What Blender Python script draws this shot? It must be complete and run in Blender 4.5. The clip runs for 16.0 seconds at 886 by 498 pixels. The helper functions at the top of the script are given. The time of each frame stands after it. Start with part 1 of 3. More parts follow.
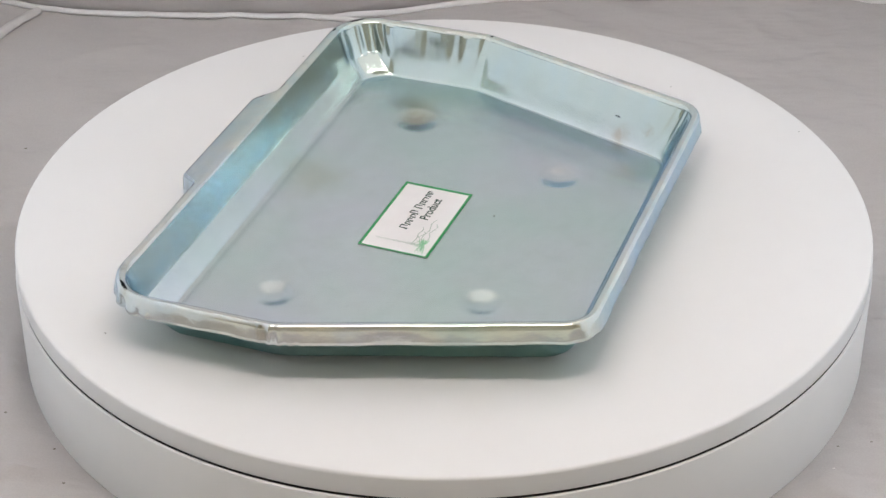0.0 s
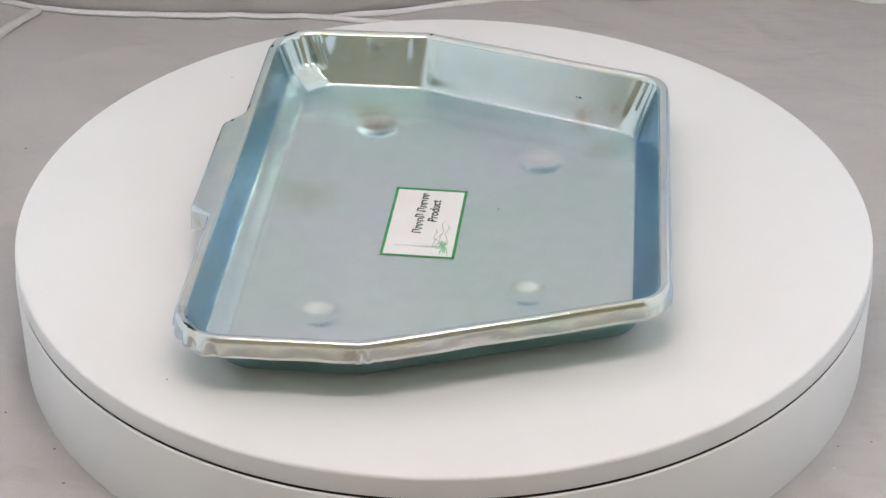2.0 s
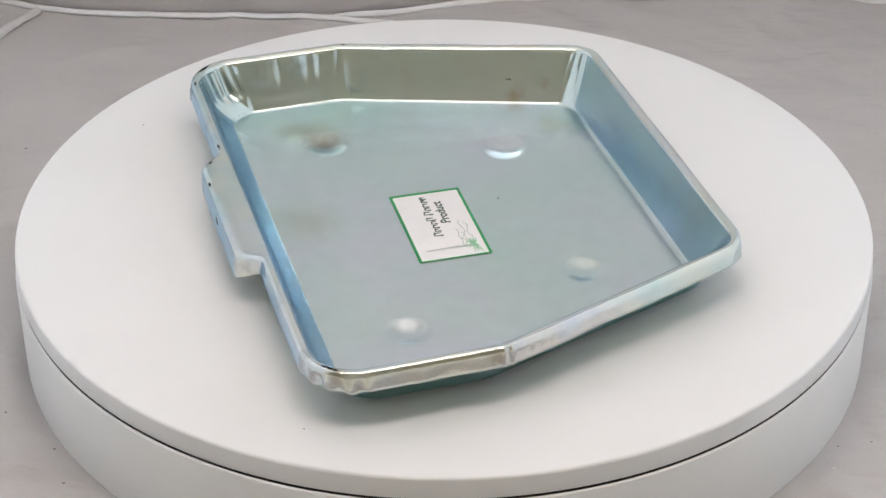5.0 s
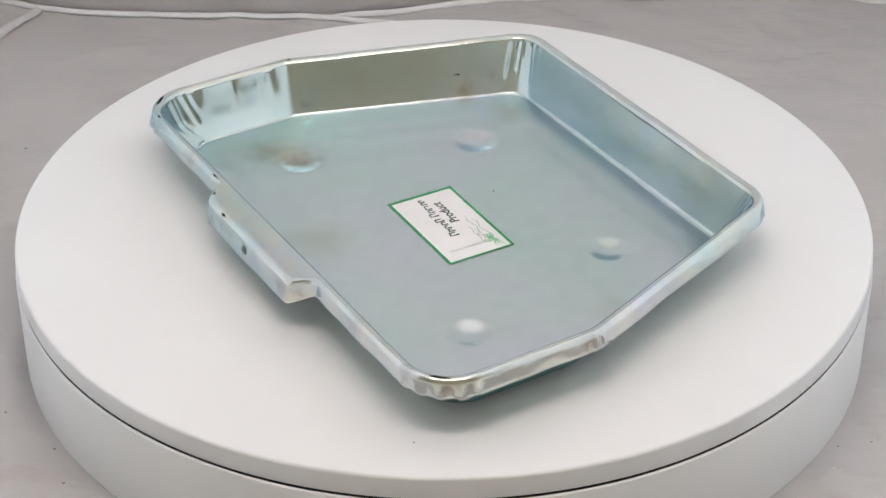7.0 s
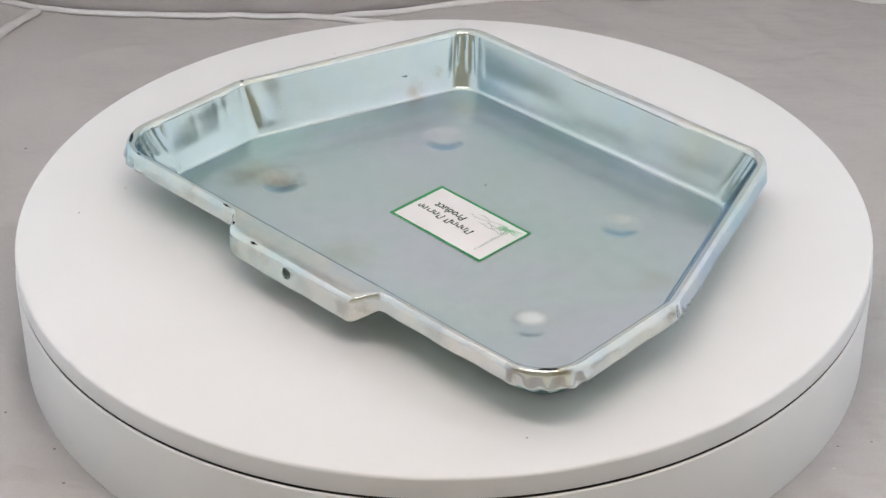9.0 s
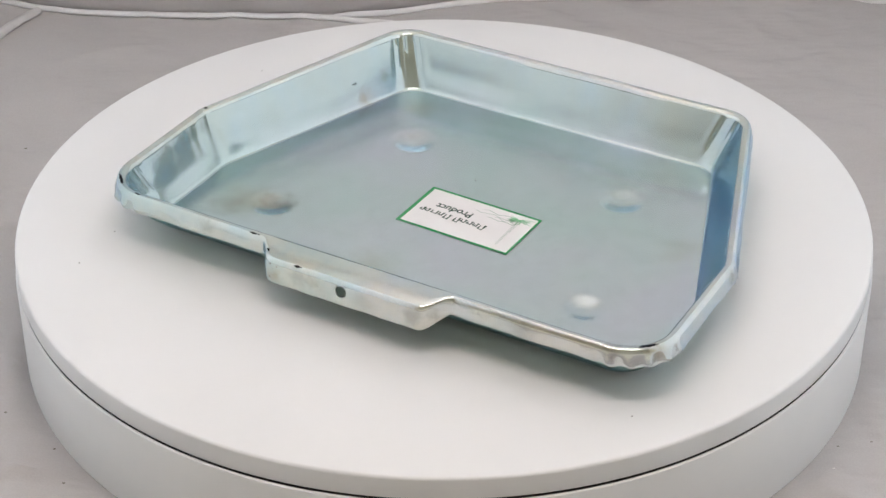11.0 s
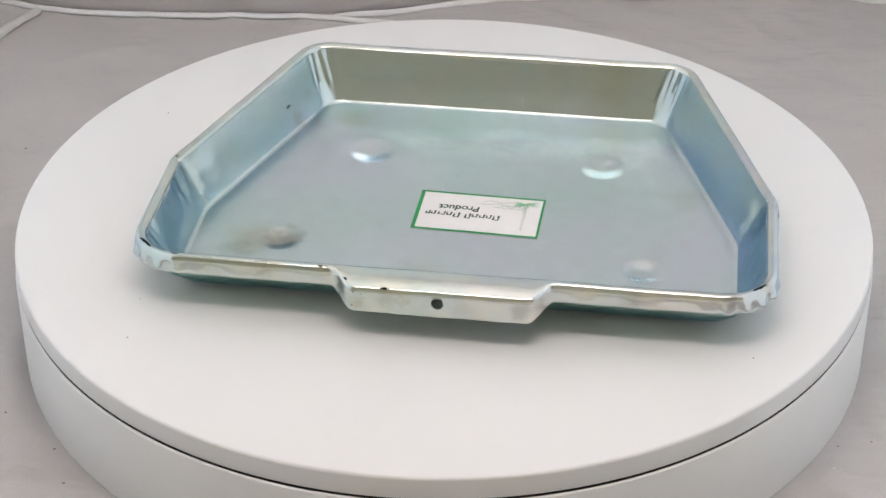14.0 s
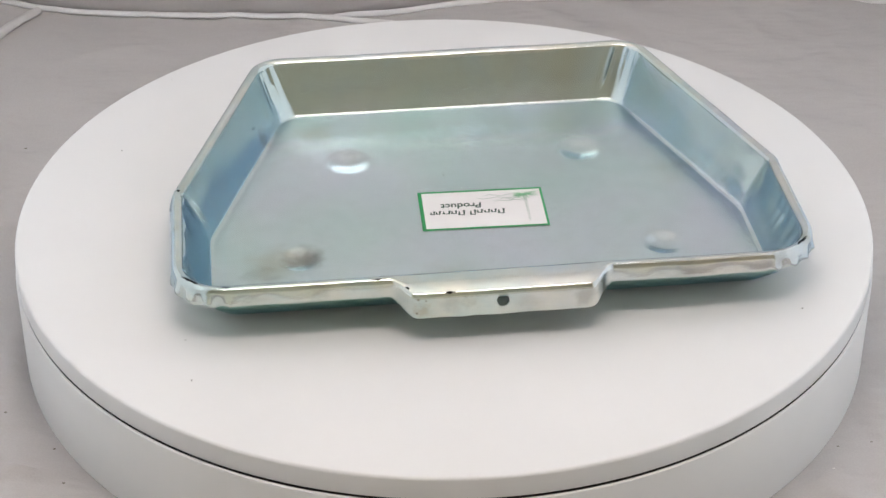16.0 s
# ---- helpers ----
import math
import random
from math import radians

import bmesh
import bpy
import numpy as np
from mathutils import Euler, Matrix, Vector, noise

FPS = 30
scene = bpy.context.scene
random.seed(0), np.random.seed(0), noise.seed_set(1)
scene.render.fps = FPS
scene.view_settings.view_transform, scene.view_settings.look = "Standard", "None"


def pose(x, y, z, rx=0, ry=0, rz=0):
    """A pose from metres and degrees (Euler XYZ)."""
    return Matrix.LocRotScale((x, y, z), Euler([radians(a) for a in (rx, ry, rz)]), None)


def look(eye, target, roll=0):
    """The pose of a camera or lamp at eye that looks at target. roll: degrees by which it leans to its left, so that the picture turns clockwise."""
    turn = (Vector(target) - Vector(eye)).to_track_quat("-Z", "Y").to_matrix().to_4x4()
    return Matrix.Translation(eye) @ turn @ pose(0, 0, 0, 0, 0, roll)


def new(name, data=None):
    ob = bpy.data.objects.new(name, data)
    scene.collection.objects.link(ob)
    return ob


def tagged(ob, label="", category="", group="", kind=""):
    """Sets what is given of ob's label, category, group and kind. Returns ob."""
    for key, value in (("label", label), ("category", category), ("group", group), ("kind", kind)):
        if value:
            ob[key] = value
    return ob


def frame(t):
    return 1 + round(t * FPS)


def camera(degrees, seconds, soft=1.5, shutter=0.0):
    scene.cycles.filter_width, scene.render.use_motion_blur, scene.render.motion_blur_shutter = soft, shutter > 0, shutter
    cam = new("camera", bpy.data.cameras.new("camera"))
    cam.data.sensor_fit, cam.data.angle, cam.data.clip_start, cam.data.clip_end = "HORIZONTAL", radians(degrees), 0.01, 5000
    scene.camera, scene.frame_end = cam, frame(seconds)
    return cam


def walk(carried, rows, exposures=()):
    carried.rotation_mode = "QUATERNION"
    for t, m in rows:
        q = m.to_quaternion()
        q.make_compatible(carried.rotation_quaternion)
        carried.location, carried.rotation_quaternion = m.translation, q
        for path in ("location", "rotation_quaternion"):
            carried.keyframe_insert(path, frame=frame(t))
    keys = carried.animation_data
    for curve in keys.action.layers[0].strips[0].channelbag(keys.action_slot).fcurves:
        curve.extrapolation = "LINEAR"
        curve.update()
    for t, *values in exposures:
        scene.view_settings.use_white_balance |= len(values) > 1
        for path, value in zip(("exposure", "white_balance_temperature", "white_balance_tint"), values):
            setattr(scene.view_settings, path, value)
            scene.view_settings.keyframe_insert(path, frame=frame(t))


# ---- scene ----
cam = camera(25.467, 16.0, soft=1.5)
EYE = (0.0, -0.98867, 0.61248)
AIM = (-0.000617, 0.017699, -0.04114)
walk(cam, [(0.0, look(EYE, AIM, -0.107)), (16.0, look(EYE, AIM, -0.107))])

SPIN = 7.275            # degrees a second, anticlockwise from above
TRAY_TURN = -109.777    # the tray's heading at the start
TRAY_OFF = 0.0175       # the tray stands off the turntable's axis
GROUND = -0.0707

# ---- light: a white fabric light tent, lamps outside it and a strip under the front of its top ----
scene.view_settings.exposure = -0.62
world = bpy.data.worlds.new("world")
world.use_nodes = True
world.node_tree.nodes["Background"].inputs[0].default_value = (0.8, 0.85, 0.9, 1)
world.node_tree.nodes["Background"].inputs[1].default_value = 0.02
scene.world = world


def area_lamp(name, eye, target, size, size_y, power, colour):
    data = bpy.data.lights.new(name, "AREA")
    data.shape, data.size, data.size_y, data.energy, data.color = "RECTANGLE", size, size_y, power, colour
    ob = new(name, data)
    ob.matrix_world = look(eye, target)
    return ob


area_lamp("lamp_west", (-0.95, -0.06, 0.40), (-0.3, -0.06, 0.26), 0.66, 0.7, 35, (0.78, 0.868, 1.0))
area_lamp("lamp_east", (0.95, -0.06, 0.40), (0.3, -0.06, 0.26), 0.66, 0.7, 40, (0.78, 0.868, 1.0))
area_lamp("lamp_top_front", (0.0, -0.33, 0.685), (0, -0.20, 0), 0.48, 0.07, 3.1, (0.99, 0.885, 0.84))
area_lamp("lamp_top_back", (0.0, 0.11, 1.0), (0, 0.11, 0), 0.36, 0.36, 16, (0.99, 0.885, 0.84))


# ---- materials ----
def material(name):
    m = bpy.data.materials.new(name)
    m.use_nodes = True
    nt = m.node_tree
    return m, nt, nt.nodes, nt.links, nt.nodes["Principled BSDF"]


def noise_node(nt, scale, detail=4, rough=0.55, coords="Object", stretch=None):
    tc = nt.nodes.new("ShaderNodeTexCoord")
    n = nt.nodes.new("ShaderNodeTexNoise")
    n.inputs["Scale"].default_value, n.inputs["Detail"].default_value = scale, detail
    n.inputs["Roughness"].default_value = rough
    if stretch:
        mp = nt.nodes.new("ShaderNodeMapping")
        mp.inputs["Scale"].default_value = stretch
        nt.links.new(tc.outputs[coords], mp.inputs[0])
        nt.links.new(mp.outputs[0], n.inputs["Vector"])
    else:
        nt.links.new(tc.outputs[coords], n.inputs["Vector"])
    return n


def ramp(nt, source, stops):
    r = nt.nodes.new("ShaderNodeValToRGB")
    while len(r.color_ramp.elements) < len(stops):
        r.color_ramp.elements.new(0.5)
    for e, (pos, col) in zip(r.color_ramp.elements, stops):
        e.position = pos
        e.color = (*col, 1) if len(col) == 3 else col
    nt.links.new(source, r.inputs[0])
    return r


def grey(v):
    return (v, v, v)


def mix_colour(nt, fac, a, b, mode="MIX"):
    n = nt.nodes.new("ShaderNodeMix")
    n.data_type, n.blend_type = "RGBA", mode
    for socket, value in ((n.inputs[0], fac), (n.inputs[6], a), (n.inputs[7], b)):
        if hasattr(value, "is_linked"):
            nt.links.new(value, socket)
        elif isinstance(value, (int, float)):
            socket.default_value = value
        else:
            socket.default_value = (*value, 1)
    return n.outputs[2]


def math_node(nt, op, a, b=0.0):
    n = nt.nodes.new("ShaderNodeMath")
    n.operation = op
    for socket, value in ((n.inputs[0], a), (n.inputs[1], b)):
        if hasattr(value, "is_linked"):
            nt.links.new(value, socket)
        else:
            socket.default_value = value
    return n.outputs[0]


def bump(nt, height, strength, distance, target):
    b = nt.nodes.new("ShaderNodeBump")
    b.inputs["Strength"].default_value, b.inputs["Distance"].default_value = strength, distance
    nt.links.new(height, b.inputs["Height"])
    nt.links.new(b.outputs[0], target.inputs["Normal"])
    return b


def blot(nt, centre, radius, soft, warp):
    """A ragged stain round a place on the thing: 1 inside, 0 outside."""
    tc = nt.nodes.new("ShaderNodeTexCoord")
    d = nt.nodes.new("ShaderNodeVectorMath")
    d.operation = "DISTANCE"
    nt.links.new(tc.outputs["Object"], d.inputs[0])
    d.inputs[1].default_value = centre
    n = noise_node(nt, 0.9 / radius, 2, 0.5)
    wobble = math_node(nt, "MULTIPLY", math_node(nt, "SUBTRACT", n.outputs[0], 0.5), warp * 2)
    dist = math_node(nt, "ADD", d.outputs["Value"], wobble)
    mr = nt.nodes.new("ShaderNodeMapRange")
    mr.interpolation_type = "SMOOTHSTEP"
    mr.inputs["From Min"].default_value, mr.inputs["From Max"].default_value = radius + soft, radius - soft
    nt.links.new(dist, mr.inputs["Value"])
    return mr.outputs[0]


def scratch(nt, centre, long, wide, turn):
    """A short ragged chip, long one way, at a place on the thing."""
    tc = nt.nodes.new("ShaderNodeTexCoord")
    d = nt.nodes.new("ShaderNodeVectorMath")
    d.operation = "SUBTRACT"
    d.inputs[1].default_value = centre
    nt.links.new(tc.outputs["Object"], d.inputs[0])
    t = nt.nodes.new("ShaderNodeVectorRotate")
    t.rotation_type = "Z_AXIS"
    t.inputs["Angle"].default_value = -radians(turn)
    nt.links.new(d.outputs[0], t.inputs["Vector"])
    k = nt.nodes.new("ShaderNodeVectorMath")
    k.operation = "MULTIPLY"
    k.inputs[1].default_value = (1 / long, 1 / wide, 0.4 / wide)
    nt.links.new(t.outputs[0], k.inputs[0])
    size = nt.nodes.new("ShaderNodeVectorMath")
    size.operation = "LENGTH"
    nt.links.new(k.outputs[0], size.inputs[0])
    n = noise_node(nt, 900, 3, 0.6)
    reach = math_node(nt, "ADD", size.outputs["Value"], math_node(nt, "MULTIPLY", math_node(nt, "SUBTRACT", n.outputs[0], 0.5), 2.2))
    return math_node(nt, "LESS_THAN", reach, 0.9)


def zinc_material(name, stains=(), chips=(), rough=0.235, cream=0.0, tints=None, drawn=0.0, edge=(0.55, 0.75, 1.0)):
    """Bright zinc with a clear blue passivate, whose hue drifts with the film's thickness; drawn: how much greyer it is
    up the walls, with upright streaks painted for reflections; edge: the film's tint at a glancing angle.
    """
    m, nt, nodes, links, b = material(name)
    big = noise_node(nt, 10, 2, 0.5)
    t0, t1, t2 = tints or ((0.545, 0.66, 0.62), (0.585, 0.655, 0.645), (0.62, 0.645, 0.68))
    col = ramp(nt, big.outputs[0], [(0.32, t0), (0.5, t1), (0.68, t2)]).outputs[0]
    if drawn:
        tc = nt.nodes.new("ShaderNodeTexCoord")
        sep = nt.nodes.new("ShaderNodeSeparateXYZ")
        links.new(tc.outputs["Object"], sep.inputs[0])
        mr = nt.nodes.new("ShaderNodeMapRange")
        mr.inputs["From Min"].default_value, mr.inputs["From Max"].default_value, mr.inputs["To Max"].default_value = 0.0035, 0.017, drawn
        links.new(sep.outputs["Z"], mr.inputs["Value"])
        # upright tone streaks, painted in place of the walls' streaky reflections
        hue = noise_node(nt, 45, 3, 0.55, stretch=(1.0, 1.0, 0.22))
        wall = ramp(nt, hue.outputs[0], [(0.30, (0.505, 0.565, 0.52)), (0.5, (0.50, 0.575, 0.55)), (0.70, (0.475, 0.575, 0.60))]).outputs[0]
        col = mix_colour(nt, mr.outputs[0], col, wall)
    mid = noise_node(nt, 30, 2, 0.5)
    col = mix_colour(nt, 0.35, col, ramp(nt, mid.outputs[0], [(0.3, grey(0.92)), (0.7, grey(1.0))]).outputs[0], "MULTIPLY")
    fine = noise_node(nt, 95, 5, 0.62)
    col = mix_colour(nt, 0.45, col, ramp(nt, fine.outputs[0], [(0.3, (0.88, 0.88, 0.87)), (0.6, grey(1.0))]).outputs[0], "MULTIPLY")
    if cream:
        n = noise_node(nt, 38, 4, 0.6)
        f = ramp(nt, n.outputs[0], [(0.36, grey(0)), (0.62, grey(cream))]).outputs[0]
        col = mix_colour(nt, f, col, (0.76, 0.71, 0.57))
    grain = noise_node(nt, 700, 2, 0.5)
    r = math_node(nt, "ADD", math_node(nt, "MULTIPLY", mid.outputs[0], 0.04), rough - 0.02)
    for centre, radius, soft, warp, tint, amount in stains:
        f = math_node(nt, "MULTIPLY", blot(nt, centre, radius, soft, warp), amount)
        col = mix_colour(nt, f, col, tint)
    for centre, long, wide, turn in chips:
        f = scratch(nt, centre, long, wide, turn)
        col = mix_colour(nt, f, col, (0.012, 0.011, 0.010))
        r = math_node(nt, "ADD", r, math_node(nt, "MULTIPLY", f, 0.4))
    links.new(col, b.inputs["Base Color"])
    links.new(r, b.inputs["Roughness"])
    b.inputs["Metallic"].default_value = 1.0
    b.inputs["Specular Tint"].default_value = (*edge, 1)
    if cream:
        crumple = noise_node(nt, 130, 3, 0.55)
        bump(nt, crumple.outputs[0], 0.2, 0.0008, b)
    else:
        bump(nt, grain.outputs[0], 0.06, 0.0001, b)
    return m


BROWN, OCHRE, DULL = (0.20, 0.16, 0.11), (0.40, 0.33, 0.20), (0.36, 0.35, 0.32)
ZINC_UNDER = zinc_material("zinc_underside", tints=((0.35, 0.54, 0.44), (0.38, 0.55, 0.48), (0.40, 0.54, 0.50)))
STAINS = [((-0.1035, -0.0495, 0.0), 0.0090, 0.006, 0.008, BROWN, 0.62), ((-0.119, -0.054, 0.0), 0.012, 0.011, 0.010, OCHRE, 0.4),
          ((-0.1245, 0.080, 0.004), 0.006, 0.005, 0.006, OCHRE, 0.6), ((0.080, 0.121, 0.026), 0.022, 0.020, 0.012, OCHRE, 0.24),
          ((0.045, 0.121, 0.028), 0.010, 0.010, 0.010, OCHRE, 0.18), ((-0.1195, 0.098, 0.013), 0.003, 0.003, 0.004, OCHRE, 0.4),
          ((-0.02, -0.085, 0.002), 0.016, 0.014, 0.016, OCHRE, 0.25), ((-0.128, -0.066, 0.0), 0.007, 0.007, 0.010, BROWN, 0.3),
          ((-0.088, 0.092, 0.004), 0.008, 0.008, 0.010, OCHRE, 0.3), ((0.125, 0.02, 0.003), 0.010, 0.010, 0.012, OCHRE, 0.18)]
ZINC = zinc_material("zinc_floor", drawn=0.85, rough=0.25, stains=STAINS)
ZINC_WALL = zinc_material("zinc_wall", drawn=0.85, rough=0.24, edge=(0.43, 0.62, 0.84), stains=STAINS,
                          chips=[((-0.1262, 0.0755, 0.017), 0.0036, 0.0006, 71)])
ZINC_RIM = zinc_material("zinc_rim", rough=0.15, cream=0.48,
                         stains=[((0.166, -0.108, 0.029), 0.005, 0.004, 0.005, OCHRE, 0.6), ((0.150, -0.123, 0.029), 0.004, 0.003, 0.005, BROWN, 0.35), ((-0.098, -0.126, 0.029), 0.004, 0.004, 0.005, BROWN, 0.25),
                                 ((0.174, -0.03, 0.028), 0.004, 0.004, 0.005, OCHRE, 0.5), ((-0.02, -0.137, 0.024), 0.003, 0.003, 0.004, BROWN, 0.25), ((-0.174, -0.06, 0.028), 0.005, 0.004, 0.005, OCHRE, 0.45),
                                 ((0.042, -0.138, 0.0225), 0.0045, 0.004, 0.005, DULL, 0.6), ((-0.030, -0.138, 0.0245), 0.0045, 0.004, 0.005, DULL, 0.4), ((-0.045, -0.138, 0.0200), 0.0035, 0.003, 0.004, OCHRE, 0.5),
                                 ((0.012, -0.138, 0.0205), 0.0050, 0.004, 0.006, DULL, 0.3), ((0.054, -0.134, 0.0240), 0.0030, 0.003, 0.004, DULL, 0.6), ((-0.047, -0.138, 0.0270), 0.0007, 0.0003, 0.0004, BROWN, 0.9),
                                 ((-0.043, -0.138, 0.0260), 0.0006, 0.0003, 0.0004, BROWN, 0.9), ((-0.048, -0.138, 0.0185), 0.0007, 0.0003, 0.0004, BROWN, 0.9), ((0.100, -0.126, 0.0270), 0.0060, 0.005, 0.006, DULL, 0.35)],
                         chips=[((-0.1655, -0.1135, 0.033), 0.0060, 0.0011, -45), ((-0.147, -0.1225, 0.033), 0.0022, 0.0008, -8), ((0.1655, -0.1135, 0.033), 0.0055, 0.0011, 45),
                                ((-0.1716, -0.022, 0.034), 0.0014, 0.0009, 90), ((-0.067, -0.1237, 0.033), 0.0038, 0.0006, 0),
                                ((-0.030, -0.1362, 0.030), 0.0030, 0.0006, 0), ((-0.052, -0.1315, 0.031), 0.0016, 0.0007, -40)])


def plain(name, colour, rough=0.5, var=0.06, scale=30.0, relief=0.0, relief_scale=300.0):
    m, nt, nodes, links, b = material(name)
    n = noise_node(nt, scale, 5, 0.6)
    lo, hi = tuple(c * (1 - var) for c in colour), tuple(min(1, c * (1 + var)) for c in colour)
    links.new(ramp(nt, n.outputs[0], [(0.3, lo), (0.7, hi)]).outputs[0], b.inputs["Base Color"])
    b.inputs["Roughness"].default_value = rough
    if relief:
        g = noise_node(nt, relief_scale, 3, 0.6)
        bump(nt, g.outputs[0], 0.4, relief, b)
    return m


def fabric_material(name, colour, through_share):
    """Woven nylon: diffuse on both sides, part of the light passes through."""
    m, nt, nodes, links, b = material(name)
    n = noise_node(nt, 7, 5, 0.6)
    fine = noise_node(nt, 900, 2, 0.5)
    lo = tuple(c * 0.93 for c in colour)
    col = ramp(nt, n.outputs[0], [(0.3, lo), (0.7, colour)]).outputs[0]
    col = mix_colour(nt, 0.25, col, ramp(nt, fine.outputs[0], [(0.35, grey(0.8)), (0.65, grey(1))]).outputs[0], "MULTIPLY")
    links.new(col, b.inputs["Base Color"])
    b.inputs["Roughness"].default_value = 0.75
    b.inputs["Specular IOR Level"].default_value = 0.25
    crease = noise_node(nt, 13, 3, 0.5)
    fold = noise_node(nt, 9, 3, 0.6, stretch=(1.0, 2.2, 1.0))
    h = math_node(nt, "ADD", math_node(nt, "MULTIPLY", crease.outputs[0], 0.5), fold.outputs[0])
    h = math_node(nt, "ADD", h, math_node(nt, "MULTIPLY", fine.outputs[0], 0.02))
    bump(nt, h, 0.55, 0.012, b)
    if through_share:
        t = nodes.new("ShaderNodeBsdfTranslucent")
        links.new(col, t.inputs[0])
        mx = nodes.new("ShaderNodeMixShader")
        mx.inputs[0].default_value = through_share
        links.new(b.outputs[0], mx.inputs[1])
        links.new(t.outputs[0], mx.inputs[2])
        links.new(mx.outputs[0], nodes["Material Output"].inputs[0])
    return m


FABRIC_FLOOR = fabric_material("grey_nylon_sheet", (0.505, 0.478, 0.465), 0)
FABRIC_BACK = fabric_material("white_tent_back", (0.88, 0.88, 0.875), 0.08)
FABRIC_WALL = fabric_material("white_tent_nylon", (0.80, 0.80, 0.80), 0.5)
SEAM_FOLD = plain("nylon_seam", (0.57, 0.55, 0.535), 0.75, 0.05, 60, 0.0004, 500)
PIPING = plain("white_piping", (0.72, 0.70, 0.69), 0.6, 0.05, 60, 0.0004, 500)
WHITE_TOP = plain("white_laminate", (0.745, 0.735, 0.725), 0.42, 0.015, 12, 0.00005, 500)
WHITE_SIDE = plain("white_plastic", (0.79, 0.78, 0.765), 0.38, 0.02, 14)
GAP_SHADE = plain("gap_shade_black", (0.012, 0.011, 0.010), 0.7, 0.1)
ROOM = plain("room_paint", (0.70, 0.65, 0.54), 0.8, 0.06, 3)
CARD = plain("sticker_paper", (0.74, 0.715, 0.705), 0.4, 0.02, 90)
GREEN = plain("green_ink", (0.012, 0.26, 0.075), 0.45, 0.15, 300)
PALE_GREEN = plain("pale_green_ink", (0.22, 0.50, 0.28), 0.5, 0.15, 400)
GREY_INK = plain("grey_green_ink", (0.36, 0.43, 0.37), 0.5, 0.12, 400)
DARK_INK = plain("dark_green_ink", (0.008, 0.045, 0.026), 0.5, 0.15, 400)
CRUMB = plain("dark_dirt", (0.20, 0.18, 0.15), 0.9, 0.3, 500)
CRUMB_PALE = plain("pale_crumb", (0.75, 0.73, 0.70), 0.9, 0.1, 500)


# ---- small helpers ----
def mesh_object(name, bm, mat, parent=None, label="", sharp=40):
    me = bpy.data.meshes.new(name)
    bmesh.ops.recalc_face_normals(bm, faces=bm.faces[:])
    bm.to_mesh(me)
    bm.free()
    me.materials.append(mat)
    me.polygons.foreach_set("use_smooth", [True] * len(me.polygons))
    me.set_sharp_from_angle(angle=radians(sharp))
    ob = new(name, me)
    ob.parent = parent
    if label:
        tagged(ob, label)
    return ob


def part(name, bm, mat, parent, label="", sharp=40):
    return mesh_object(name, bm, mat, parent, label, sharp)


def lathe(profile, n=160):
    """A closed ring or solid turned about z from (radius, height) pairs; radius 0 ends it in a cap."""
    bm = bmesh.new()
    rows = []
    for r, z in profile:
        if r == 0:
            rows.append([bm.verts.new((0, 0, z))])
        else:
            rows.append([bm.verts.new((r * math.cos(2 * math.pi * k / n), r * math.sin(2 * math.pi * k / n), z)) for k in range(n)])
    for a, b in zip(rows, rows[1:]):
        for k in range(n):
            q = (k + 1) % n
            if len(a) == 1:
                bm.faces.new((a[0], b[k], b[q]))
            elif len(b) == 1:
                bm.faces.new((a[k], a[q], b[0]))
            else:
                bm.faces.new((a[k], a[q], b[q], b[k]))
    return bm


def tube(points, radius, n=10):
    bm = bmesh.new()
    pts = [Vector(p) for p in points]
    rows = []
    for i, p in enumerate(pts):
        d = (pts[min(i + 1, len(pts) - 1)] - pts[max(i - 1, 0)]).normalized()
        side = d.cross(Vector((0, 0, 1))).normalized()
        up = side.cross(d)
        rows.append([bm.verts.new(p + radius * (math.cos(2 * math.pi * k / n) * side + 0.8 * math.sin(2 * math.pi * k / n) * up)) for k in range(n)])
    for a, b in zip(rows, rows[1:]):
        for k in range(n):
            bm.faces.new((a[k], a[(k + 1) % n], b[(k + 1) % n], b[k]))
    bm.faces.new(rows[0])
    bm.faces.new(rows[-1])
    return bm


def slab(bm, x0, x1, y0, y1, z0, z1):
    v = [bm.verts.new(p) for p in ((x0, y0, z0), (x1, y0, z0), (x1, y1, z0), (x0, y1, z0), (x0, y0, z1), (x1, y0, z1), (x1, y1, z1), (x0, y1, z1))]
    for f in ((3, 2, 1, 0), (4, 5, 6, 7), (0, 1, 5, 4), (1, 2, 6, 5), (2, 3, 7, 6), (3, 0, 4, 7)):
        bm.faces.new([v[k] for k in f])


def smooth(x, a, b):
    t = max(0.0, min(1.0, (x - a) / (b - a)))
    return t * t * (3 - 2 * t)


def spline(points, n):
    """A Catmull-Rom line through the points."""
    pts = [Vector(p) for p in points]
    out = []
    for i in range(len(pts) - 1):
        p0, p1, p2, p3 = pts[max(i - 1, 0)], pts[i], pts[i + 1], pts[min(i + 2, len(pts) - 1)]
        for k in range(n):
            t = k / n
            out.append(0.5 * (2 * p1 + (p2 - p0) * t + (2 * p0 - 5 * p1 + 4 * p2 - p3) * t * t + (3 * p1 - p0 - 3 * p2 + p3) * t ** 3))
    out.append(pts[-1])
    return out


# ---- the tent and the room round it ----
SEAM = [(-0.36, 0.424), (-0.304, 0.405), (-0.259, 0.399), (-0.215, 0.396), (-0.148, 0.394), (-0.099, 0.394), (-0.07, 0.397), (-0.038, 0.400),
        (-0.011, 0.408), (0.029, 0.418), (0.074, 0.423), (0.2, 0.429), (0.36, 0.430)]


